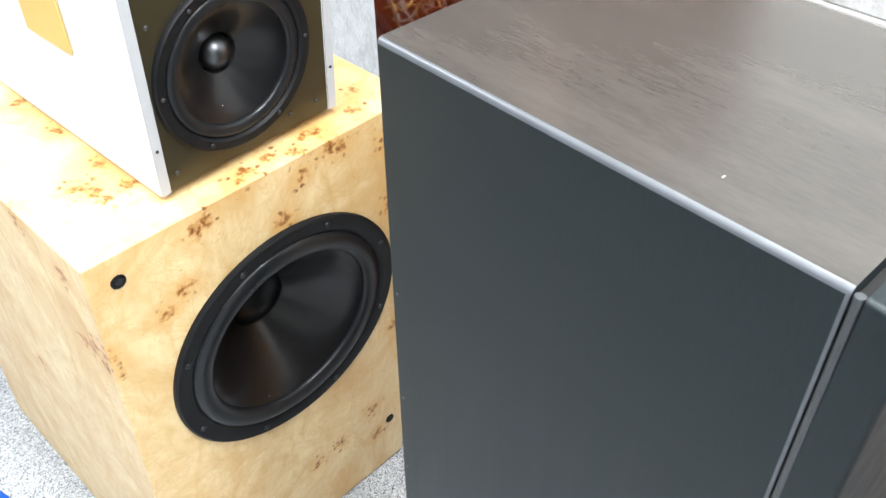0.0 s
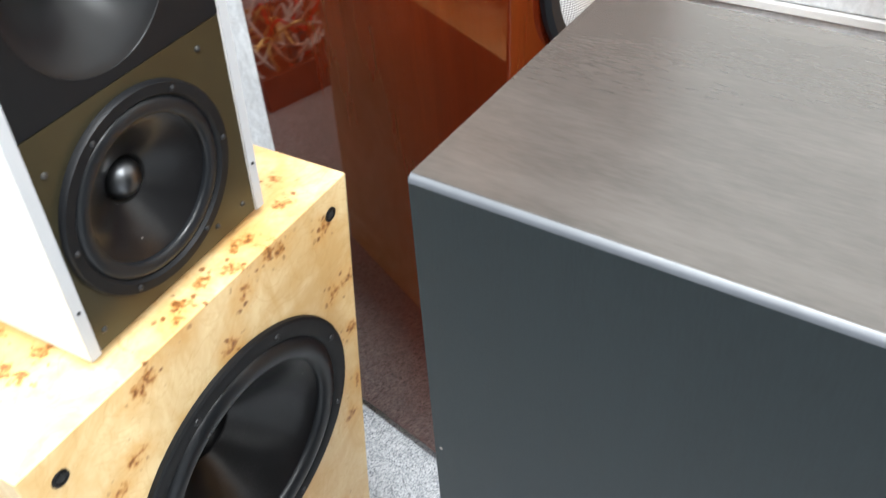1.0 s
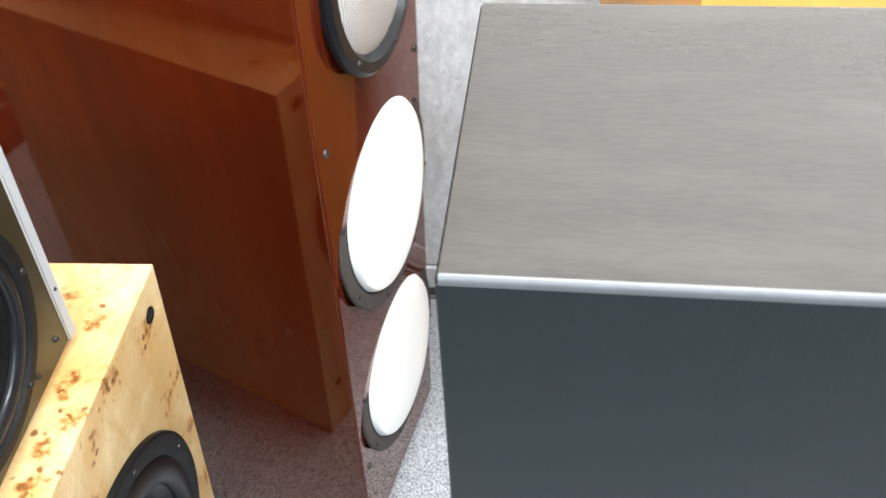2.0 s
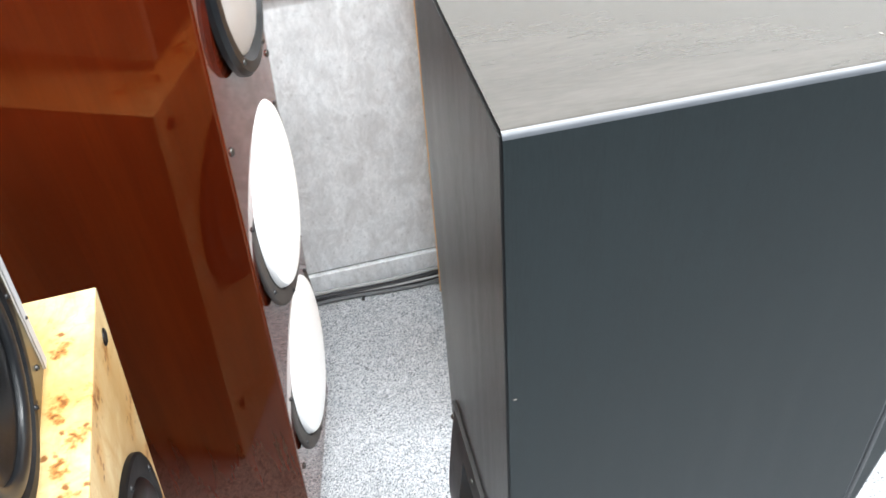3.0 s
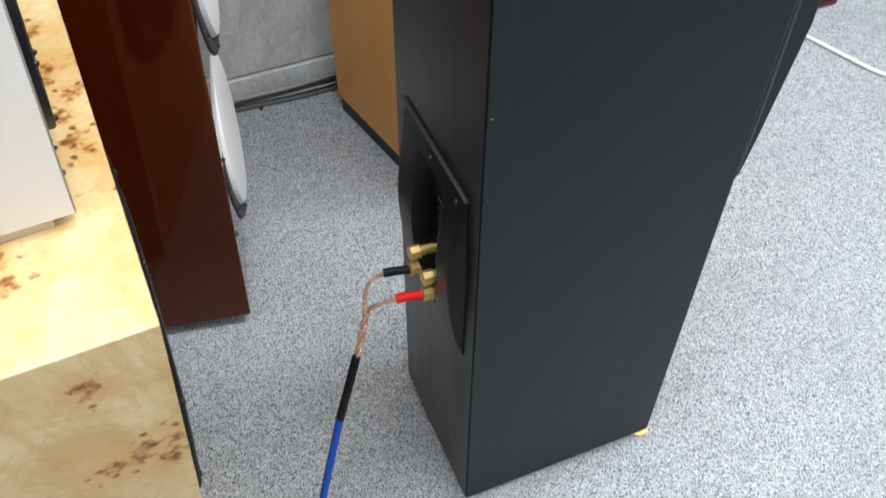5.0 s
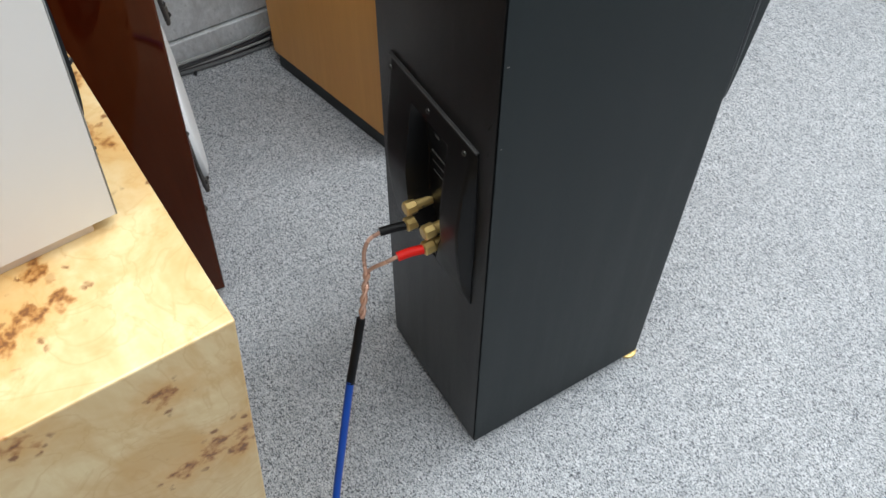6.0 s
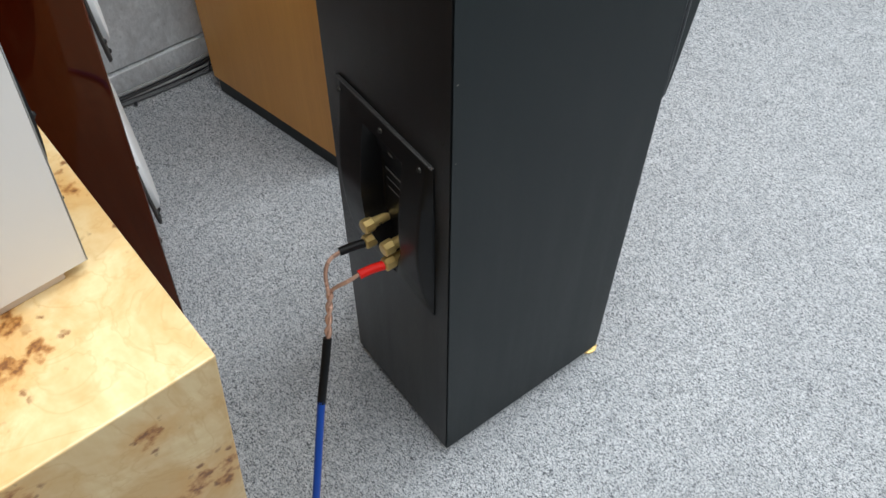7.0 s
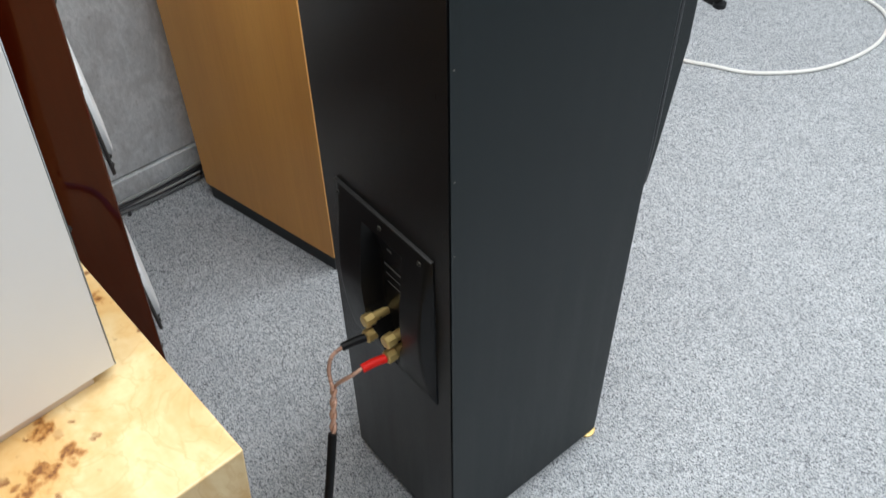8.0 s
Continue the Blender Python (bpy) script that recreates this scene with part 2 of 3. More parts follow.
BLACK_PVC = plain("black_sleeve", (0.005, 0.005, 0.006), 0.5, spec=0.25)
BLUE_PVC = plain("blue_jacket", (0.004, 0.062, 0.38), 0.33, wear=0.15, spec=0.35)
WHITE_PVC = plain("white_cable_jacket", (0.74, 0.73, 0.70), 0.45, wear=0.06)
GREY_PVC = plain("grey_cable_jacket", (0.12, 0.125, 0.13), 0.5)
PALE_PVC = plain("pale_cable_jacket", (0.34, 0.345, 0.35), 0.5)
DARK_PVC = plain("dark_cable_jacket", (0.03, 0.03, 0.034), 0.5)
COPPER = plain("copper_under_clear_jacket", (0.62, 0.37, 0.27), 0.25, metal=0.35, coat=0.8, wear=0.25, scale=260)
POWDER = plain("black_powder_coat", (0.008, 0.008, 0.0085), 0.5, wear=0.2, scale=220, spec=0.3)
RED_EDGE = plain("dark_red_edge", (0.12, 0.012, 0.018), 0.55)
PLASTER = plain("white_painted_wall", (0.70, 0.70, 0.68), 0.8, wear=0.04, scale=8)
SHOP_WALL = plain("dark_grey_wall_carpet", (0.16, 0.16, 0.165), 0.95, wear=0.2, scale=40, spec=0.1)
TRIM_WHITE = plain("off_white_trim", (0.66, 0.66, 0.65), 0.6, wear=0.06)
CHIP = plain("raw_board_chip", (0.22, 0.20, 0.18), 0.8)
# lighter than the plate: the light caught by its top rim, as colour
PLATE_RIM_GLINT = plain("plastic_edge_glint", (0.035, 0.0345, 0.034), 0.45, wear=0.3, scale=120)
PRINT = plain("pale_print", (0.13, 0.13, 0.13), 0.6)
RED_WOOD = plain("red_brown_shelf_wood", (0.16, 0.035, 0.016), 0.3, coat=0.5, wear=0.25, scale=25)

# lamp panels give off light
DIFFUSER = Mat("lamp_diffuser", (0.9, 0.9, 0.9), 0.6)
DIFFUSER.b.inputs["Emission Color"].default_value = (0.93, 0.97, 1.0, 1)
DIFFUSER.b.inputs["Emission Strength"].default_value = 4.0
DIFFUSER = DIFFUSER.m


# ---------------------------------------------------------------- mesh helpers
def box(x0, x1, y0, y1, z0, z1, bevel=0.0, seg=2, bm=None):
    bm = bm or bmesh.new()
    g = bmesh.ops.create_cube(bm, size=1.0)
    vs = g["verts"]
    bmesh.ops.scale(bm, vec=(x1 - x0, y1 - y0, z1 - z0), verts=vs)
    bmesh.ops.translate(bm, vec=((x0 + x1) / 2, (y0 + y1) / 2, (z0 + z1) / 2), verts=vs)
    if bevel:
        es = list({e for v in vs for e in v.link_edges})
        bmesh.ops.bevel(bm, geom=es, offset=bevel, segments=seg, profile=0.5, affect="EDGES")
    return bm


def holed_box(x0, x1, y0, y1, z0, z1, holes, bevel=0.0, depth=0.1, closed=True):
    """A box with round holes (y, z, radius) in its +x face, each lined by a short tunnel."""
    bm = box(x0, x1, y0, y1, z0, z1, bevel, 2)
    front = max(bm.faces, key=lambda f: f.normal.x * f.calc_area())
    rim = list(front.edges)
    bmesh.ops.delete(bm, geom=[front], context="FACES_ONLY")
    loops = []
    for cy, cz, r in holes:
        ring = [bm.verts.new((x1, cy + r * math.cos(2 * math.pi * k / 64), cz + r * math.sin(2 * math.pi * k / 64))) for k in range(64)]
        loops.append(ring)
        rim += [bm.edges.new((ring[k], ring[(k + 1) % 64])) for k in range(64)]
    bmesh.ops.triangle_fill(bm, use_beauty=True, use_dissolve=False, edges=rim, normal=(1, 0, 0))
    for ring in loops:
        deep = [bm.verts.new((v.co.x - depth, v.co.y, v.co.z)) for v in ring]
        for k in range(64):
            bm.faces.new((ring[k], ring[(k + 1) % 64], deep[(k + 1) % 64], deep[k]))
        if closed:
            bm.faces.new(deep)
    if not closed:
        back = min(bm.faces, key=lambda f: f.normal.x * f.calc_area())
        bmesh.ops.delete(bm, geom=[back], context="FACES_ONLY")
    return bm


def frame_slab(x0, x1, outer, inner):
    """A slab across x with a rectangular opening; outer and inner are y0, y1, z0, z1."""
    bm = bmesh.new()
    rings = []
    for x in (x0, x1):
        for y0, y1, z0, z1 in (outer, inner):
            rings.append([bm.verts.new((x, y, z)) for y, z in ((y0, z0), (y1, z0), (y1, z1), (y0, z1))])
    fo, fi, bo, bi = rings
    for a, b in ((fo, fi), (bo, bi), (fo, bo), (fi, bi)):
        for k in range(4):
            bm.faces.new((a[k], a[(k + 1) % 4], b[(k + 1) % 4], b[k]))
    return bm


def lathe(profile, n=48, bm=None, m=None):
    """Turns (radius, height) pairs round the local z axis."""
    bm = bm or bmesh.new()
    rings = []
    for r, h in profile:
        if r < 1e-6:
            rings.append([bm.verts.new((0, 0, h))])
        else:
            rings.append([bm.verts.new((r * math.cos(2 * math.pi * i / n), r * math.sin(2 * math.pi * i / n), h)) for i in range(n)])
    for a, b in zip(rings, rings[1:]):
        for i in range(n):
            j = (i + 1) % n
            q = [a[i % len(a)], a[j % len(a)], b[j % len(b)], b[i % len(b)]]
            q = list(dict.fromkeys(q))
            if len(q) > 2:
                bm.faces.new(q)
    if m is not None:
        bmesh.ops.transform(bm, matrix=m, verts=[v for ring in rings for v in ring])
    return bm


def smooth_line(points, steps=8):
    """Catmull-Rom through the points."""
    p = [Vector(q) for q in points]
    p = [2 * p[0] - p[1], *p, 2 * p[-1] - p[-2]]
    out = []
    for i in range(1, len(p) - 2):
        for k in range(steps):
            t = k / steps
            a, b, c, d = p[i - 1 : i + 3]
            out.append(0.5 * (2 * b + (c - a) * t + (2 * a - 5 * b + 4 * c - d) * t * t + (3 * b - a - 3 * c + d) * t ** 3))
    return out + [p[-2]]


def tube(points, radius, sides=8, steps=8, bm=None):
    bm = bm or bmesh.new()
    line = smooth_line(points, steps)
    rings, up = [], Vector((0.31, 0.2, 1))
    for i, q in enumerate(line):
        way = (line[min(i + 1, len(line) - 1)] - line[max(i - 1, 0)]).normalized()
        s = way.cross(up)
        s = (s if s.length > 1e-4 else way.cross(Vector((1, 0, 0)))).normalized()
        up = s.cross(way)
        rings.append([bm.verts.new(q + radius * (math.cos(a) * s + math.sin(a) * up)) for a in (2 * math.pi * k / sides for k in range(sides))])
    for a, b in zip(rings, rings[1:]):
        for k in range(sides):
            bm.faces.new((a[k], a[(k + 1) % sides], b[(k + 1) % sides], b[k]))
    bm.faces.new(rings[0][::-1])
    bm.faces.new(rings[-1])
    return bm


def shear(bm, fx, fy=lambda z: 0.0):
    """Leans a mesh: x and y move with height."""
    for v in bm.verts:
        v.co.x += fx(v.co.z)
        v.co.y += fy(v.co.z)
    return bm


def mesh_object(name, bm, material, sharp=35):
    bmesh.ops.recalc_face_normals(bm, faces=bm.faces[:])
    for f in bm.faces:
        f.smooth = f.calc_area() < 0.0008  # broad faces stay truly flat beside their rounded edges
    limit = radians(sharp)
    for e in bm.edges:
        e.smooth = not (len(e.link_faces) == 2 and e.calc_face_angle(0.0) > limit)
    data = bpy.data.meshes.new(name)
    bm.to_mesh(data)
    bm.free()
    data.materials.append(material)
    return new(name, data)


def part(name, bm, material, parent, label="", m=None):
    ob = mesh_object(name, bm, material)
    ob.parent = parent
    if m is not None:
        ob.matrix_basis = m
    return tagged(ob, label)


def thing(name, label, category, m=None, group=""):
    ob = new(name)
    ob.empty_display_size = 0.05
    if m is not None:
        ob.matrix_basis = m
    return tagged(ob, label, category, group)


def structure(name, bm, material, label, category):
    return tagged(mesh_object(name, bm, material), label, category, kind="structure")


def screw(parent, m, r=0.004, material=None, name="screw"):
    """A round-headed screw with a cross slot; its head looks along the local z axis."""
    bm = lathe([(0, 0.0022), (r * 0.55, 0.0020), (r * 0.9, 0.0012), (r, 0.0), (r, -0.002), (0, -0.002)], 14)
    box(-r * 0.6, r * 0.6, -r * 0.12, r * 0.12, 0.0016, 0.0026, bm=bm)
    box(-r * 0.12, r * 0.12, -r * 0.6, r * 0.6, 0.0016, 0.0026, bm=bm)
    return part(name, bm, material or STEEL, parent, m=m)


FACE_X = Matrix.Rotation(radians(90), 4, "Y")  # local z looks along world +x

# ---------------------------------------------------------------- the room
WALL_Y = 1.015


def room():
    structure("floor", box(-2.6, 3.4, -3.0, 1.25, -0.05, 0.0), FLOOR_CARPET, "pale grey flecked loop-pile carpet floor", "floor")
    tilt = Matrix.Rotation(radians(1.6), 4, "Z")
    low = box(-2.7, 3.5, 0, 0.1, 0.0640, 0.673, 0.004)
    high = box(-2.7, 3.5, -0.006, 0.1, 0.689, 1.20, 0.004)
    upper = box(-2.7, 3.5, 0.0, 0.1, 1.2005, CEILING)
    flap = box(-2.7, 3.5, -0.006, 0.1, 0.0, 0.0600, 0.0015)
    strip = box(-2.7, 3.5, -0.012, 0.02, 0.674, 0.688, 0.002)
    back = structure("wall_back", low, WALL_CARPET, "wall covered in mottled grey felt carpet", "wall")
    back.matrix_basis = Matrix.Translation((0, WALL_Y, 0)) @ tilt
    for n, b, mat, lab in (("wall_panel", high, WALL_CARPET, ""), ("wall_upper", upper, PLASTER, "white painted upper wall"), ("baseboard", flap, WALL_CARPET, "carpet-covered skirting strip"), ("trim", strip, TRIM_WHITE, "pale horizontal trim strip")):
        part(n, b, mat, back, lab)
    structure("wall_left", box(-2.7, -2.6, -3.1, 1.25, 0, CEILING), SHOP_WALL, "plain dark grey carpeted wall", "wall")
    structure("wall_right", box(3.4, 3.5, -3.1, 1.25, 0, CEILING), PLASTER, "plain white painted wall", "wall")
    structure("wall_front", box(-2.6, 3.4, -3.1, -3.0, 0, CEILING), SHOP_WALL, "plain dark grey carpeted wall", "wall")
    structure("ceiling", box(-2.7, 3.5, -3.1, 1.3, CEILING, CEILING + 0.1), PLASTER, "plain white ceiling", "ceiling")
    for lx, ly, long, _ in LAMPS:
        lamp = thing("ceiling_light", "white rectangular ceiling lamp panel", "lamp", pose(lx, ly, CEILING), "ceiling lights")
        part("housing", box(-long / 2 - 0.04, long / 2 + 0.04, -0.16, 0.16, -0.05, -0.001, 0.006), TRIM_WHITE, lamp)
        part("diffuser", box(-long / 2, long / 2, -0.12, 0.12, -0.058, -0.051, 0.002), DIFFUSER, lamp, "glowing diffuser")


# ---------------------------------------------------------------- drivers
def driver(parent, m, r, frame_mat, cone_mat, depth=0.05, cap="dome", screws=8, ring=0.82, name="woofer", screw_mat=None, label=""):
    """A cone driver looking along its local z: frame, surround, cone, cap and screws."""
    d = part(name, lathe([(r * 0.86, -0.004), (r * 0.86, 0.003), (r * 0.89, 0.006), (r * 0.985, 0.006), (r, 0.004), (r, -0.004)], 72), frame_mat, parent, label, m)
    a, b = r * 0.70, r * 0.86
    roll = [(b, 0.002)] + [((a + b) / 2 + (b - a) / 2 * math.cos(t), 0.001 + (b - a) * 0.30 * math.sin(t)) for t in np.linspace(0.15, math.pi - 0.1, 12)] + [(a, -0.001)]
    part("surround", lathe(roll, 72), RUBBER, d)
    inner = r * 0.24
    prof = [(a + 0.001, -0.001)] + [(a + (inner - a) * t, -0.001 - depth * (t ** 1.15)) for t in np.linspace(0.08, 1, 10)]
    part("cone", lathe(prof, 72), cone_mat, d)
    bottom = -0.001 - depth
    if cap == "dome":
        part("collar", lathe([(inner, bottom), (inner * 0.98, bottom - 0.012), (0, bottom - 0.012)], 48), CAVITY, d)
        rc = inner * 0.80
        part("dust_cap", lathe([(rc, bottom - 0.010)] + [(rc * math.cos(t), bottom - 0.004 + rc * 0.85 * math.sin(t)) for t in np.linspace(0, math.pi / 2, 10)], 40), CHROME, d, "shiny silver dust cap")
    else:
        part("dust_cap", lathe([(inner * 1.04, bottom + 0.004)] + [(inner * math.cos(t), bottom + 0.003 - inner * 0.55 * math.sin(t)) for t in np.linspace(0, math.pi / 2, 10)], 48), PLASTIC, d, "hollow black dust cap")
    for i in range(screws):
        t = 2 * math.pi * (i + 0.5) / screws
        screw(d, Matrix.Translation((r * 0.93 * math.cos(t), r * 0.93 * math.sin(t), 0.006)), r=min(0.0042, r * 0.028), material=screw_mat or BLACK_STEEL)
    return d


# ---------------------------------------------------------------- black tower speaker
TW, TD, TH = 0.230, 0.302, 1.05


def binding_post(plate, y, z):
    m = Matrix.Translation((0.0045, y, z)) @ Matrix.Rotation(radians(-90), 4, "Y")
    post = part("binding_post", lathe([(0.0, 0.0265), (0.0070, 0.0265), (0.0070, -0.021), (0, -0.021)], 16), GOLD, plate, "gold-plated binding post", m)
    bm = bmesh.new()
    lathe([(0.0, 0.0300), (0.0076, 0.0300), (0.0092, 0.0284), (0.0094, 0.0165), (0.0078, 0.0148), (0.0, 0.0148)], 8, bm)
    part("knob", bm, GOLD, post)
    part("collar", lathe([(0.0, 0.0), (0.0064, 0.0), (0.0064, -0.019), (0, -0.019)], 18), GOLD, post)
    part("cross_hole", lathe([(0.0016, -0.0075), (0.0016, 0.0075)], 10, m=Matrix.Translation((0, 0, 0.009)) @ Matrix.Rotation(radians(90), 4, "X")), CAVITY, post)


def black_tower():
    t = thing("tower_speaker", "satin black ash floor-standing loudspeaker standing on carpet", "loudspeaker")
    bm = box(0.0, TD, 0, TW, 0.015, TH)
    long_edges = [e for e in bm.edges if abs(e.verts[0].co.x - e.verts[1].co.x) > 0.1]
    bmesh.ops.delete(bm, geom=[min(bm.faces, key=lambda f: f.normal.x)], context="FACES_ONLY")
    top = [e for e in long_edges if e.verts[0].co.z > 0.5]
    bmesh.ops.bevel(bm, geom=top, offset=0.0042, segments=5, profile=0.5, affect="EDGES")
    for front, size in ((True, 0.0034), (False, 0.0022)):
        upright = [e for e in bm.edges if abs(e.verts[0].co.z - e.verts[1].co.z) > 0.8 and (e.verts[0].co.x > TD / 2) == front and e.calc_length() > 0.8]
        bmesh.ops.bevel(bm, geom=upright, offset=size, segments=4, profile=0.5, affect="EDGES")
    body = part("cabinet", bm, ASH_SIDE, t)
    body.data.materials.append(ASH_TOP_SHEEN)
    body.data.materials.append(EDGE_GLINT)
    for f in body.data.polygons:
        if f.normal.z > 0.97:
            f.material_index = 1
        # bevels take the pale colour that stands for their highlight
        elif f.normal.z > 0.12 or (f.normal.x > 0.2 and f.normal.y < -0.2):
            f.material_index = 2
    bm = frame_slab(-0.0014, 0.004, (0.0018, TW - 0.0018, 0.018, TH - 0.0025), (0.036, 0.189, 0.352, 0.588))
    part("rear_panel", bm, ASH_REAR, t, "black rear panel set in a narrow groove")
    # grille on the upper front
    side = [(0.0012, 0.546), (0.0018, 0.5462), (0.0165, 0.630), (0.0258, 0.702), (0.0286, 0.7270), (0.0293, 0.7290), (0.0290, 0.7420), (0.0290, TH - 0.004), (0.0062, TH - 0.002)]
    bm = bmesh.new()
    near, far = [[bm.verts.new((TD + x, y, z)) for x, z in side] for y in (0.0, TW)]
    bm.faces.new(near)
    bm.faces.new(far[::-1])
    for i in range(len(side)):
        j = (i + 1) % len(side)
        bm.faces.new((near[j], near[i], far[i], far[j]))
    bmesh.ops.recalc_face_normals(bm, faces=bm.faces)
    bmesh.ops.bevel(bm, geom=[e for e in bm.edges if abs(e.verts[0].co.y - e.verts[1].co.y) < 0.01 and min(e.verts[0].co.x, e.verts[1].co.x) > TD + 0.004], offset=0.003, segments=3, profile=0.5, affect="EDGES")
    g = part("grille", bm, ASH_SIDE, t, "thick satin black front cover tapering at its foot")
    g.data.materials.append(GRILLE)
    for f in g.data.polygons:
        if f.normal.x > 0.6:
            f.material_index = 1
    for y in (0.03, TW - 0.03):
        for z in (0.66, 1.0):
            part("peg", lathe([(0, 0.006), (0.004, 0.006), (0.004, 0), (0, 0)], 12, m=Matrix.Translation((TD - 0.0005, y, z)) @ FACE_X), PLASTIC, g)
    part("backing", box(TD + 0.0002, TD + 0.0060, 0.006, TW - 0.006, 0.600, TH - 0.008), CAVITY, g)
    for y in (0.0019, TW - 0.0019):
        part("edge_bead", tube([(TD - 0.0014, y, 0.546), (TD + 0.0016, y, 0.60), (TD + 0.0031, y, 0.66), (TD + 0.0031, y, 0.8), (TD + 0.0031, y, TH - 0.003)], 0.0025, 12, 4), BEAD, t, "thin rounded bead along the front edge")
    # spikes
    for x, inset in ((0.045, 0.035), (TD - 0.008, 0.012)):
        for y in (inset, TW - inset):
            f = part("foot", lathe([(0, 0.0), (0.013, 0.0), (0.0150, 0.0015), (0.0150, 0.0050), (0.012, 0.0066), (0, 0.0066)], 24), GOLD, t, "small gold-plated spike foot", Matrix.Translation((x, y, 0)))
            part("spike", lathe([(0.0015, 0.004), (0.006, 0.0155), (0, 0.0155)], 16), GOLD, f)
    # scuffs along the rear edge
    for z, s in ((0.719, 0.0014), (0.84, 0.0014), (0.622, 0.0010)):
        part("chip", box(0.0035, 0.0035 + s * 1.6, -0.0003, 0.0016, z, z + s, 0.0002, 1), CHIP, t, "small pale paint chip")
    part("scuff", box(0.2215, 0.2226, 0.0270, 0.0296, TH - 0.0002, TH + 0.0002), CHIP, t, "small pale scuff on the top")
    # terminal plate: two raised crescent wings with a deep channel between
    yc, hw, z0, z1 = 0.1125, 0.0865, 0.342, 0.597
    nu, nv = 64, 40
    bm = bmesh.new()
    grid = []
    for j in range(nv + 1):
        v = j / nv
        z = z0 + (z1 - z0) * v
        s = math.sin(math.pi / 2 * min(1.0, v / 0.5)) ** 0.75 * (1 - 0.86 * max(0.0, 2 * v - 1) ** 1.3)
        chan = 0.42 * (min(1.0, 0.12 + v * 2.6) if v < 0.4 else 1.0)
        row = []
        for i in range(nu + 1):
            u = -1 + 2 * i / nu
            a, c = abs(u), abs(u + 0.05)
            rise = 0.003 + 0.0155 * s * min(1.0, (1 - a) / 0.10)
            if c < chan and v < 0.90:
                fall = min(1.0, (chan - c) / 0.06, (0.90 - v) / 0.05)
                slope = 0.012 * min(1.0, max(0.0, (1 - v) / 0.35)) * min(1.0, v / 0.12)
                rise = rise * (1 - fall) + (0.002 - slope) * fall
            row.append(bm.verts.new((-rise, yc + u * hw, z)))
        grid.append(row)
    for a, b in zip(grid, grid[1:]):
        for i in range(nu):
            bm.faces.new((a[i], a[i + 1], b[i + 1], b[i]))
    edge = [*grid[0], *[r[-1] for r in grid[1:]], *grid[-1][-2::-1], *[r[0] for r in grid[-2:0:-1]]]
    back = [bm.verts.new((0.0004, v.co.y, v.co.z)) for v in edge]
    for i in range(len(edge)):
        j = (i + 1) % len(edge)
        bm.faces.new((edge[i], edge[j], back[j], back[i]))
    plate = part("terminal_plate", bm, PLASTIC, t, "moulded black terminal plate with raised wings")
    # thin strip coloured as the highlight on the plate's top edge
    part("rim", box(-0.0056, -0.0005, yc - hw, yc + hw, z1 - 0.001, z1 + 0.0012, 0.0006), PLATE_RIM_GLINT, plate, "grey top edge with painted highlight")
    for y in (0.044, 0.1125, 0.198):
        screw(plate, Matrix.Translation((-0.0066, y if y < 0.19 else 0.1905, z1 - 0.013)) @ Matrix.Rotation(radians(-90), 4, "Y"), 0.0034, DULL_STEEL)
    floor_x = lambda z: 0.012 * min(1.0, (1 - (z - z0) / (z1 - z0)) / 0.35) - 0.002
    for z, w, h in ((0.535, 0.008, 0.004), (0.500, 0.034, 0.0024), (0.486, 0.030, 0.0010), (0.472, 0.026, 0.0010)):
        part("print_bar", box(floor_x(z) - 0.0005, floor_x(z) + 0.002, yc + 0.004 - w / 2, yc + 0.004 + w / 2, z, z + h), PRINT, plate, "small pale printed mark")
    for y in (0.138, 0.096):
        for z in (0.414, 0.385):
            binding_post(plate, y, z)
    return t


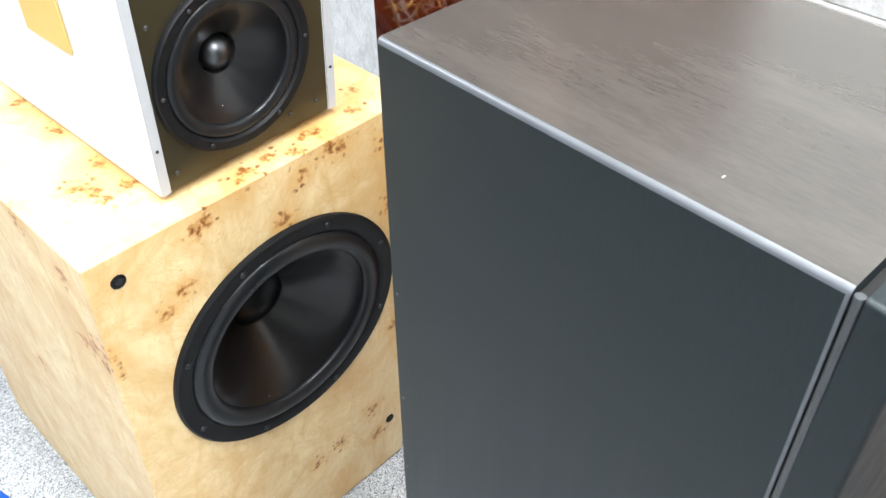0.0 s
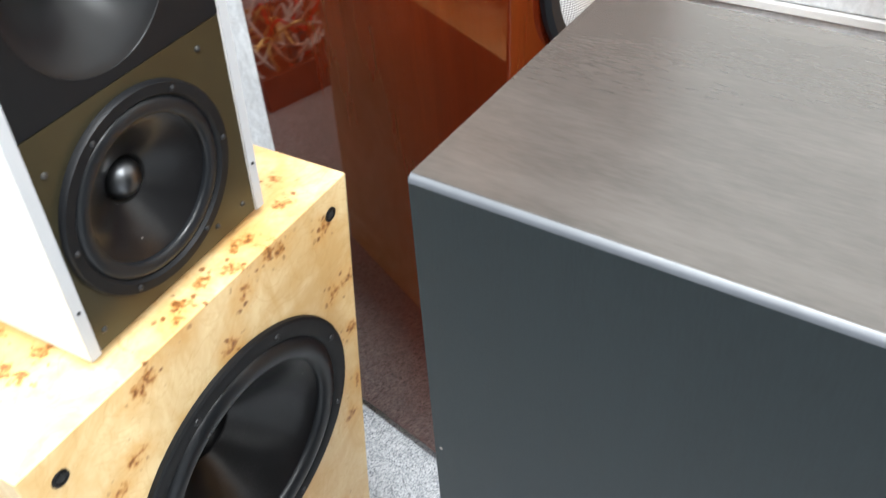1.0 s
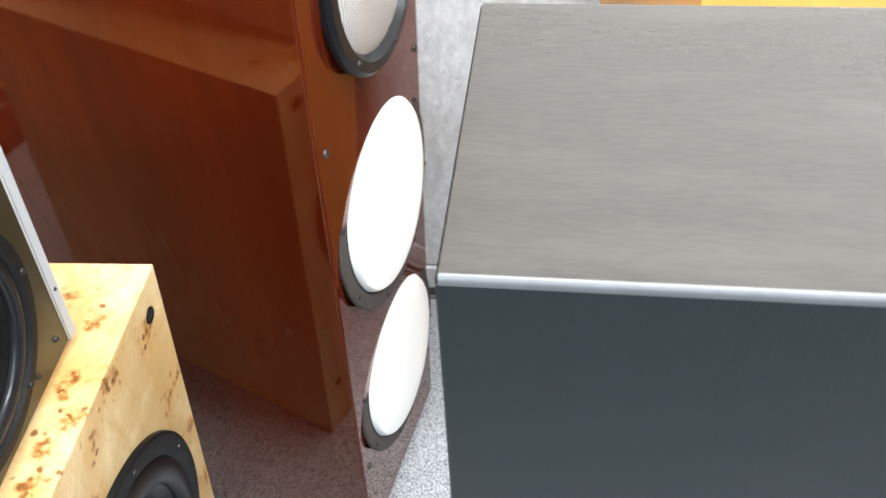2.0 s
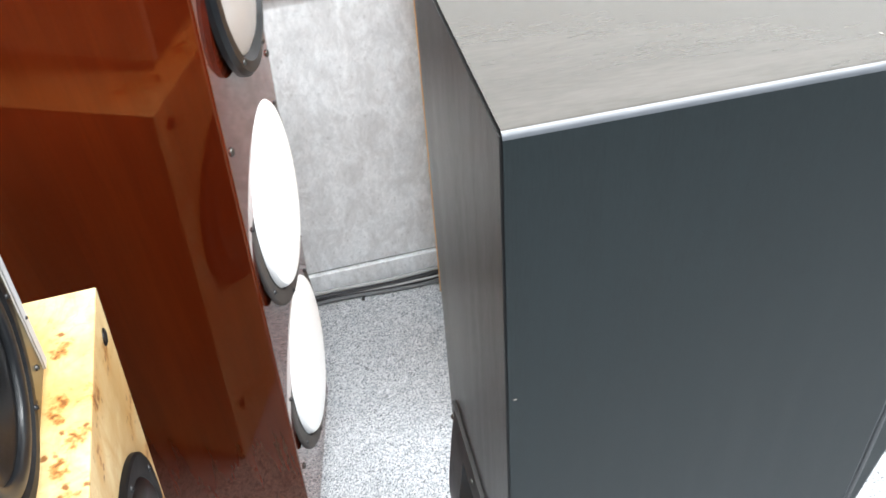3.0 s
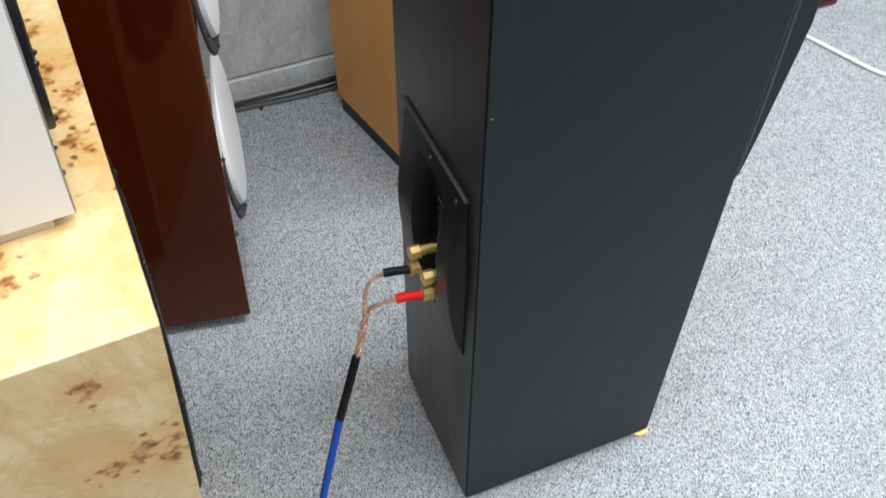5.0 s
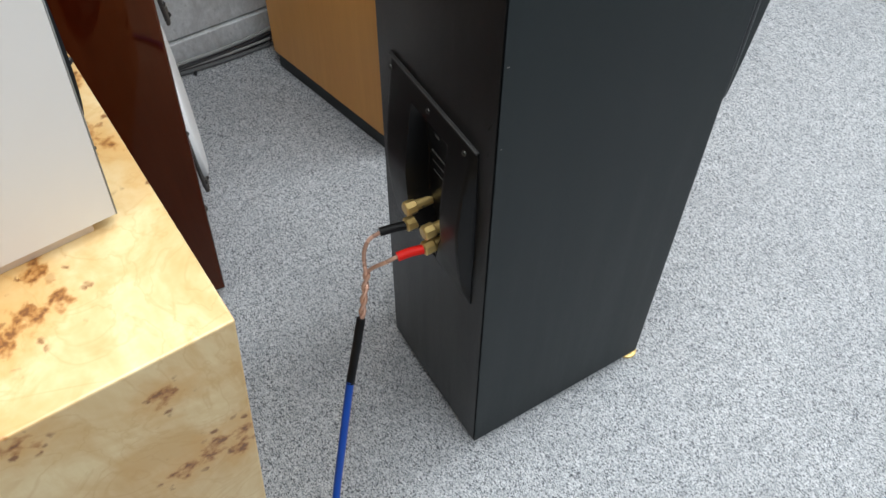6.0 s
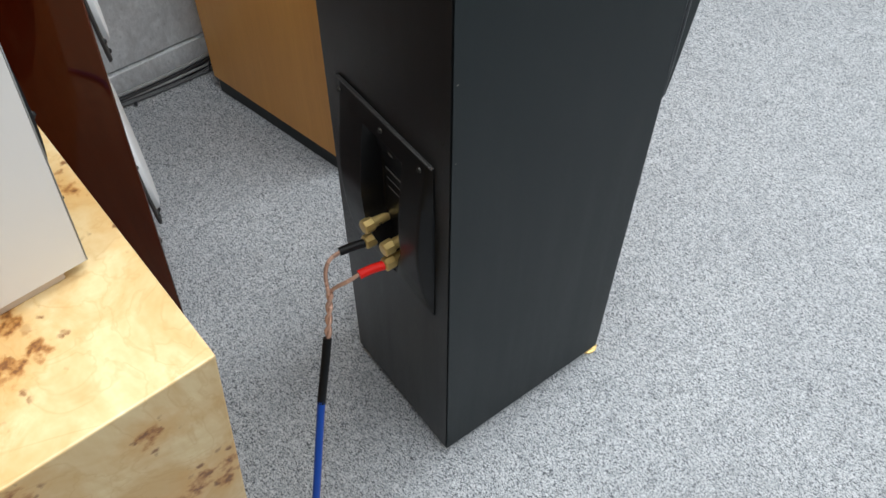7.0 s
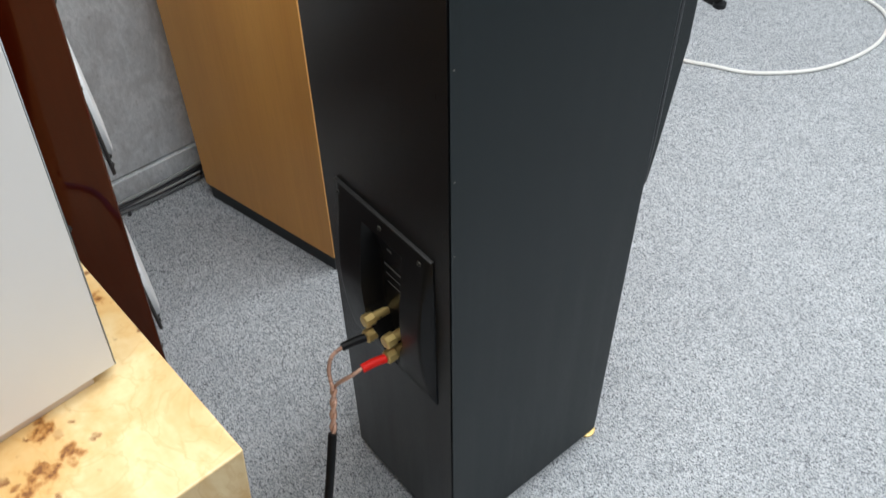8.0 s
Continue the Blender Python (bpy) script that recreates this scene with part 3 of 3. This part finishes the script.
def speaker_cable():
    t = thing("speaker_cable", "blue speaker cable with copper tails plugged into binding posts", "cable", Matrix.Translation((-0.26, -0.04, 0)))
    o = Vector((0.26, 0.04, 0))

    def run(pts):
        return [Vector(p) + o for p in pts]

    part("red_plug", tube(run([(-0.025, 0.096, 0.385), (-0.040, 0.100, 0.385), (-0.0565, 0.1025, 0.384)]), 0.0058, 14), RED_PVC, t, "bright red plug sleeve")
    part("black_plug", tube(run([(-0.025, 0.138, 0.385), (-0.040, 0.142, 0.385), (-0.0565, 0.1455, 0.384)]), 0.0055, 14), BLACK_PVC, t, "black plug sleeve")
    top, low = Vector((-0.087, 0.125, 0.350)), Vector((-0.113, 0.099, 0.292))
    side = (low - top).cross(Vector((0, 1, 0.2))).normalized()
    over = (low - top).cross(side).normalized()
    for k, start in enumerate(([(-0.056, 0.103, 0.384), (-0.070, 0.105, 0.380), (-0.081, 0.114, 0.368)], [(-0.055, 0.145, 0.384), (-0.072, 0.145, 0.379), (-0.083, 0.138, 0.366)])):
        twist = [top + (low - top) * f + 0.0024 * (math.cos(6.5 * f * 2 + k * math.pi) * side + math.sin(6.5 * f * 2 + k * math.pi) * over) for f in np.linspace(0, 1, 13)]
        part("copper_tail", tube(run([*start, *twist]), 0.0026, 8, 5), COPPER, t, "copper strands under clear jacket")
    part("sleeve", tube(run([(-0.112, 0.100, 0.300), (-0.130, 0.084, 0.266), (-0.151, 0.066, 0.227)]), 0.0056, 14), BLACK_PVC, t, "black heat-shrink sleeve")
    part("jacket", tube(run([(-0.150, 0.067, 0.230), (-0.185, 0.035, 0.15), (-0.215, 0.008, 0.075), (-0.245, -0.03, 0.022), (-0.275, -0.10, 0.006), (-0.33, -0.19, 0.0055), (-0.5, -0.25, 0.0055), (-0.74, -0.262, 0.0055), (-0.95, -0.33, 0.0055), (-1.3, -0.42, 0.0055), (-1.6, -0.8, 0.0055)]), 0.0052, 12, 10), BLUE_PVC, t, "blue braided jacket")


# ---------------------------------------------------------------- burl cabinet
SUB_TOP = 0.753
SUB = Matrix.Translation((-0.290, -0.137, 0)) @ Matrix.Rotation(radians(2.7), 4, "Z")
SUB_W, SUB_D = 0.432, 0.52


def sub_lean(z):
    return -0.064 * (SUB_TOP - z) / SUB_TOP


def sub_shape(bm):
    """Front and back both lean; the back spreads towards the floor."""
    for v in bm.verts:
        back = min(1.0, max(0.0, -v.co.x / SUB_D))
        v.co.x += sub_lean(v.co.z) * (1 + 1.0 * back)
    return bm


def burl_cabinet():
    t = thing("bass_cabinet", "pale burl veneer bass loudspeaker cabinet standing on carpet", "loudspeaker", SUB)
    front = ((0.134, 0.738), (0.120, 0.728), (0.300, 0.747), (0.315, 0.738), (0.258, 0.726), (0.229, 0.675), (0.388, 0.711), (0.096, 0.663), (0.070, 0.639), (0.362, 0.188), (0.295, 0.165), (0.247, 0.154), (0.374, 0.112), (0.420, 0.609), (0.395, 0.605), (0.420, 0.518), (0.423, 0.414), (0.404, 0.360))
    above = ((-0.331, 0.098), (-0.240, 0.098), (-0.145, 0.098), (-0.123, 0.060), (-0.082, 0.076), (-0.100, 0.071), (-0.113, 0.072), (-0.090, 0.103), (-0.018, 0.201), (-0.025, 0.232), (-0.028, 0.286), (-0.014, 0.260), (-0.009, 0.186), (-0.026, 0.302), (-0.061, 0.389), (-0.026, 0.362))
    flank = ((-0.0565, 0.7125), (-0.018, 0.626), (-0.025, 0.606), (-0.037, 0.629), (-0.047, 0.618), (-0.065, 0.615), (-0.140, 0.741), (-0.36, 0.55), (-0.30, 0.40))
    eyes = [(sub_lean(z), y, z) for y, z in front] + [(x, y, SUB_TOP) for x, y in above] + [(x, 0.0, z) for x, z in flank]
    mat = burl("burl_veneer", eyes)
    body = part("cabinet", sub_shape(holed_box(-SUB_D, 0, 0, SUB_W, 0.004, SUB_TOP, [(0.225, 0.493, 0.150)], 0.0016, 0.12)), mat, t)
    part("plinth", sub_shape(box(-SUB_D + 0.01, -0.012, 0.012, SUB_W - 0.012, 0.0, 0.004)), CAVITY, t, "dark base shadow gap")
    slope = math.atan(0.064 / SUB_TOP)

    def on_front(y, z, out=0.0):
        return Matrix.Translation((sub_lean(z) + out, y, z)) @ Matrix.Rotation(radians(90) + slope, 4, "Y")

    driver(t, on_front(0.225, 0.493, 0.001), 0.171, FRAME, CONE, depth=0.075, cap="hollow", screws=8, name="woofer", label="large black bass driver")
    for y, z in ((0.032, SUB_TOP - 0.034), (SUB_W - 0.032, SUB_TOP - 0.034), (0.032, 0.127), (SUB_W - 0.032, 0.127)):
        s = part("grille_socket", lathe([(0.0035, -0.008), (0.0042, 0.0008), (0.0062, 0.0022), (0.0082, 0.0014), (0.0086, -0.001)], 24), PLASTIC, t, "black rubber grille socket", on_front(y, z))
        part("hole", lathe([(0, 0.0012), (0.0045, 0.0012), (0.0045, 0.0)], 16), CAVITY, s)


# ---------------------------------------------------------------- white monitor on the burl cabinet
MON = Matrix.Translation((-0.325, -0.029, SUB_TOP)) @ Matrix.Rotation(radians(4.0), 4, "Z")


def white_monitor():
    t = thing("monitor_speaker", "white monitor loudspeaker with bronze baffle resting on burl cabinet", "loudspeaker", MON)
    w, d, z0, zs, z1 = 0.232, 0.46, 0.011, 0.222, 0.40
    lean = lambda z: 0.024 * z / 0.4
    part("base", box(-d + 0.03, -0.016, 0.005, w - 0.005, 0.0, z0, 0.001), PALE_BOARD, t, "recessed pale base board")
    part("cabinet", shear(holed_box(-d, -0.012, 0.0112, w - 0.0112, z0, z1, [(0.106, 0.119, 0.0765), (0.104, 0.307, 0.074)], 0.0, 0.09), lean), WHITE_LAM, t)
    for y0 in (0.0, w - 0.011):
        e = part("side_panel", shear(box(-d, -0.0008, y0, y0 + 0.011, z0, z1, 0.0006), lean), WHITE_LAM, t, "warm white side panel")
        part("edge_strip", shear(box(-0.0006, 0.0002, y0 + 0.0002, y0 + 0.0108, z0, z1), lean), SILVER_EDGE, e, "pale grey edge strip")
        for z in (0.065, 0.30):
            screw(e, Matrix.Translation((lean(z) - 0.0008, y0 + 0.0055, z)) @ FACE_X, 0.0020, BLACK_STEEL)
    part("baffle", shear(holed_box(-0.0116, -0.0015, 0.0114, w - 0.0114, z0 + 0.001, zs, [(0.106, 0.119, 0.0765)], 0.0006, 0.0095, False), lean), BRONZE, t, "smoked bronze lower baffle")
    slope = math.atan(0.024 / 0.4)

    def on_front(y, z, out=0.0):
        return Matrix.Translation((lean(z) - 0.0015 + out, y, z)) @ Matrix.Rotation(radians(90) + slope, 4, "Y")

    driver(t, on_front(0.106, 0.119, 0.0005), 0.092, FRAME, CONE, depth=0.026, cap="dome", screws=6, name="mid_driver", label="black cone driver with silver dust cap")
    for y, z in ((0.022, 0.190), (0.190, 0.205), (0.022, 0.030), (0.205, 0.030), (0.168, 0.030)):
        screw(t, on_front(y, z, 0.0003), 0.0028, DULL_STEEL, "baffle_screw")
    # the upper black panel is a waveguide with a dome at its throat
    bm = shear(holed_box(-0.0116, -0.0008, 0.0114, w - 0.0114, zs + 0.0008, z1 - 0.002, [(0.104, 0.307, 0.074)], 0.0006, 0.0095, False), lean)
    up = part("upper_panel", bm, FRAME, t, "matt black upper panel")
    prof = [(0.0745, 0.0008)] + [(0.074 - 0.052 * k, -0.036 * k ** 1.3) for k in np.linspace(0.0, 1.0, 14)]
    wg = part("waveguide", lathe(prof, 64), WAVEGUIDE, up, "smooth black round waveguide", on_front(0.104, 0.307, 0.0002))
    part("throat", lathe([(0.022, -0.036), (0.021, -0.030), (0.018, -0.0305), (0.016, -0.037), (0.0, -0.038)], 32), RUBBER, wg)
    part("dome", lathe([(0.014 * math.cos(a), -0.037 + 0.011 * math.sin(a)) for a in np.linspace(0.0, math.pi / 2, 8)], 28), CHROME, wg, "silver dome")
    part("side_patch", box(-0.190, -0.104, -0.0035, -0.0002, 0.132, 0.36, 0.001), YELLOW_WOOD, t, "yellow wood strip on the side")


# ---------------------------------------------------------------- mahogany tower
MAH = Matrix.Translation((-0.2065, 0.4350, 0)) @ Matrix.Rotation(radians(-10.4), 4, "Z")


def mahogany_tower():
    t = thing("tower_speaker", "tall lacquered mahogany loudspeaker with white cones on carpet", "loudspeaker", MAH)
    w, d, h = 0.305, 0.455, 1.50
    fx, fy = (lambda z: 0.044 * z), (lambda z: -0.033 * max(0.0, z - 0.1))
    bm = box(-d, 0, 0, w, 0.022, h, 0.003, 3)
    part("cabinet", shear(bm, fx, fy), MAHOGANY, t)
    for x in (-0.04, -d + 0.05):
        for y in (0.075, w - 0.075):
            part("foot", box(x - 0.035, x + 0.02, y - 0.02, y + 0.02, 0.0, 0.0225, 0.003), RUBBER, t, "low black foot")
    sl, sk = math.atan(0.044), math.atan(0.033)

    def on_front(y, z, out=0.0):
        return Matrix.Translation((fx(z) + out, y + fy(z), z)) @ Matrix.Rotation(sk, 4, "X") @ Matrix.Rotation(radians(90) - sl, 4, "Y")

    def flat_cone(z, r, y=0.156):
        dr = part("bass_driver", lathe([(r * 0.855, 0.001), (r * 0.86, 0.0036), (r * 0.885, 0.0050), (r * 0.985, 0.0046), (r, 0.003), (r, 0.0)], 72), DARK_RING, t, "dark-ringed driver with flat white cone", on_front(y, z))
        part("cone", lathe([(0, 0.0155), (r * 0.3, 0.0153), (r * 0.58, 0.0146), (r * 0.75, 0.0132), (r * 0.815, 0.0108), (r * 0.838, 0.0065), (r * 0.845, -0.001)], 72), WHITE_CONE, dr, "white cone")
        part("surround", lathe([(r * 0.843, 0.001), (r * 0.847, 0.004), (r * 0.853, 0.0045), (r * 0.857, 0.002)], 72), RUBBER, dr)
        for i in range(8):
            a = 2 * math.pi * (i + 0.5) / 8
            screw(dr, Matrix.Translation((r * 0.945 * math.cos(a), r * 0.945 * math.sin(a), 0.0049)), 0.0036, BLACK_STEEL)

    flat_cone(0.302, 0.143)
    flat_cone(0.618, 0.143)
    r = 0.112
    mid = part("mid_driver", lathe([(r * 0.8, -0.002), (r * 0.8, 0.004), (r * 0.86, 0.012), (r * 0.96, 0.011), (r, 0.006), (r, 0.0)], 64), RUBBER, t, "black-framed driver behind silver mesh", on_front(0.156, 0.922))
    part("mesh", lathe([(0, 0.019), (r * 0.4, 0.017), (r * 0.7, 0.0105), (r * 0.8, 0.004)], 64), MESH, mid, "silver perforated mesh")
    for i in range(6):
        a = 2 * math.pi * i / 6 + 0.2
        screw(mid, Matrix.Translation((r * 0.91 * math.cos(a), r * 0.91 * math.sin(a), 0.0115)), 0.0036, DULL_STEEL)
    for y, z in ((0.018, 0.205), (0.018, 0.785), (w - 0.016, 0.205), (w - 0.016, 0.745), (0.018, 1.10), (w - 0.018, 1.10)):
        screw(t, on_front(y, z, 0.0005), 0.0052, DULL_STEEL, "grille_stud")


# ---------------------------------------------------------------- honey cabinet against the wall
def tan_cabinet():
    ang = math.atan2(0.078, 0.348)
    m = Matrix.Translation((0.183, 0.567, 0)) @ Matrix.Rotation(ang, 4, "Z")
    t = thing("wooden_cabinet", "honey-coloured beech veneer cabinet on a dark plinth", "cabinet", m)
    part("carcass", box(0, 0.36, 0, 0.358, 0.038, 0.97, 0.0006), TAN, t)
    part("plinth", box(0.004, 0.352, 0.004, 0.352, 0.0, 0.038, 0.001), RUBBER, t, "dark recessed plinth")


# ---------------------------------------------------------------- stand, rack and cables by the wall
def stand():
    t = thing("speaker_stand", "black metal stand with red-edged base plate on carpet", "stand", pose(1.24, 0.92, 0))
    b = part("base_plate", box(-0.10, 0.095, -0.083, 0.085, 0.006, 0.020, 0.002), POWDER, t, "black steel base plate")
    part("red_edge", box(-0.099, 0.094, -0.0848, -0.0832, 0.004, 0.014), RED_EDGE, b, "dark red edge strip")
    part("under_pad", box(-0.095, 0.09, -0.078, 0.08, 0.0, 0.0058), RUBBER, b)
    part("pole", box(-0.026, 0.020, -0.030, 0.012, 0.0205, 0.86, 0.003), POWDER, t, "square black pole")
    part("top_plate", box(-0.08, 0.08, -0.09, 0.08, 0.8605, 0.868, 0.002), POWDER, t)


def caster():
    t = thing("caster_wheel", "small black swivel caster on carpet by the wall", "caster", pose(1.385, 0.985, 0, 0, 0, 35))
    part("wheel", lathe([(0, -0.014), (0.018, -0.014), (0.024, -0.010), (0.024, 0.010), (0.018, 0.014), (0, 0.014)], 28, m=Matrix.Translation((0, 0, 0.024)) @ Matrix.Rotation(radians(90), 4, "X")), RUBBER, t)
    for y in (-0.0155, 0.0155):
        part("fork_side", box(-0.012, 0.012, y - 0.0012, y + 0.0012, 0.018, 0.052, 0.001), STEEL, t)
    part("fork_top", box(-0.014, 0.014, -0.018, 0.018, 0.0522, 0.056, 0.001), STEEL, t)


def rack():
    t = thing("equipment_rack", "black square-tube metal rack standing against carpeted wall", "rack", pose(1.53, 0.93, 0, 0, 0, -4))
    for x in (0.0, 0.55):
        part("floor_bar", box(x - 0.0125, x + 0.0125, -0.235, 0.12, 0.0, 0.025, 0.002), POWDER, t)
        part("post", box(x - 0.014, x + 0.014, 0.092, 0.119, 0.0255, 0.80, 0.002), POWDER, t)
        part("foot_pad", lathe([(0, -0.0001), (0.018, 0.0), (0.018, 0.012), (0, 0.012)], 20, m=Matrix.Translation((x, -0.237, 0))), RUBBER, t)
    part("cross_bar", box(0.0135, 0.536, 0.094, 0.117, 0.03, 0.055, 0.002), POWDER, t)
    part("back_bar", box(-0.18, -0.0135, 0.085, 0.110, 0.002, 0.025, 0.002), POWDER, t)


def cables():
    white = thing("white_cable", "white round cable lying in a curve on carpet", "cable", pose(1.2, 0.6, 0))
    pts = [(1.02, 1.00), (1.08, 0.93), (1.132, 0.84), (1.176, 0.76), (1.206, 0.676), (1.238, 0.59), (1.273, 0.53), (1.315, 0.455), (1.394, 0.388), (1.469, 0.348), (1.577, 0.322), (1.69, 0.325), (1.79, 0.37), (1.83, 0.46), (1.80, 0.60), (1.90, 0.8)]
    part("jacket", tube([(x - 1.2, y - 0.6, 0.005) for x, y in pts], 0.0048, 10, 8), WHITE_PVC, white)
    rng = random.Random(4)
    for k, (r, mat, z, off) in enumerate(((0.0066, DARK_PVC, 0.0068, 0.014), (0.0055, DARK_PVC, 0.0058, 0.000), (0.0045, PALE_PVC, 0.0185, 0.012), (0.0042, GREY_PVC, 0.0046, -0.011), (0.0036, DARK_PVC, 0.0145, 0.002), (0.0028, PALE_PVC, 0.0115, -0.006))):
        c = thing("loose_cable", "dark grey cable lying along carpeted wall foot" if mat is DARK_PVC else "pale grey cable lying along carpeted wall foot" if mat is PALE_PVC else "mid-grey cable lying along carpeted wall foot", "cable", pose(0, 0.97, 0), "cables along the wall")
        line = []
        for i in range(15):
            x = -0.95 + i * 0.14
            line.append((x, 0.022 + 0.028 * x + off + rng.uniform(-0.006, 0.006) - 0.012 * max(0, x + 0.1) * (k % 3), z + rng.uniform(0, 0.003)))
        part("jacket", tube(line, r, 8, 6), mat, c)
    for x, y, z, a in ((0.115, 0.995, 0.05, 30),):
        c = thing("cable_tie", "black cable tie end sticking up from cables", "cable tie", pose(x, y - 0.03, 0.02, 0, 20, a))
        part("strap", box(-0.002, 0.002, -0.001, 0.001, -0.006, 0.022, 0.0005), DARK_PVC, c)
    hose = thing("ribbed_hose", "grey ribbed cable conduit rising beside the wall", "conduit", pose(1.45, 1.03, 0))
    part("jacket", tube([(-0.08, -0.02, 0.008), (-0.03, -0.005, 0.02), (0.02, 0.0, 0.09), (0.06, -0.005, 0.14), (0.14, -0.01, 0.16), (0.3, -0.01, 0.15)], 0.006, 10, 8), GREY_PVC, hose)
    bit = thing("debris", "small dark scrap of cable lying on carpet", "scrap", pose(-0.04, 0.99, 0, 0, 0, 62))
    part("scrap_body", tube([(-0.022, 0, 0.0026), (-0.005, 0.002, 0.0028), (0.008, -0.001, 0.0026), (0.02, 0.003, 0.004)], 0.0036, 7, 4), DARK_PVC, bit)
    part("scrap_end", tube([(0.008, -0.001, 0.0026), (0.012, -0.010, 0.0036)], 0.0028, 6, 3), DARK_PVC, bit)


# ---------------------------------------------------------------- low shelf of wires seen in the lacquer
def wire_shelf():
    t = thing("low_shelf", "low red-brown wooden shelf heaped with thin wires", "shelf", pose(-1.74, -0.10, 0))
    part("board", box(-0.22, 0.20, -0.26, 0.26, 0.05, 0.072, 0.002), RED_WOOD, t)
    part("front_board", box(0.2004, 0.216, -0.26, 0.26, 0.0, 0.10, 0.002), RED_WOOD, t)
    for y in (-0.25, 0.25):
        part("side_board", box(-0.22, 0.20, y - 0.009, y + 0.009, 0.0, 0.0496, 0.002), RED_WOOD, t)
    rng = random.Random(9)
    for i in range(46):
        a = thing("wire", "thin pale wire lying in a tangle on the shelf", "wire", pose(-1.74, -0.10, 0.072), "wires on the shelf")
        x, y, th = rng.uniform(-0.1, 0.12), rng.uniform(-0.2, 0.2), rng.uniform(0, 6.28)
        pts = []
        for k in range(6):
            pts.append((x, y, 0.004 + rng.uniform(0, 0.07) * (0 < k < 5)))
            th += rng.uniform(-0.9, 0.9)
            x = max(-0.2, min(0.18, x + 0.055 * math.cos(th)))
            y = max(-0.24, min(0.24, y + 0.055 * math.sin(th)))
        part("strand", tube(pts, 0.0046, 6, 6), rng.choice((WHITE_PVC, WHITE_PVC, COPPER, GOLD, RED_PVC)), a)
    for i in range(6):
        b = thing("glass_valve", "small clear and silver valve standing on the shelf", "valve", pose(-1.62 + 0.05 * (i % 2), -0.26 + 0.06 * i, 0.072), "valves on the shelf")
        part("bulb", lathe([(0.012, 0.0), (0.014, 0.02), (0.014, 0.05), (0.009, 0.062), (0, 0.066)], 20), CHROME, b)
        part("socket", lathe([(0.016, -0.0001), (0.016, 0.012), (0.0125, 0.014)], 20), RED_PVC, b)


room()
black_tower()
burl_cabinet()
white_monitor()
mahogany_tower()
tan_cabinet()
speaker_cable()
stand()
caster()
rack()
cables()
wire_shelf()
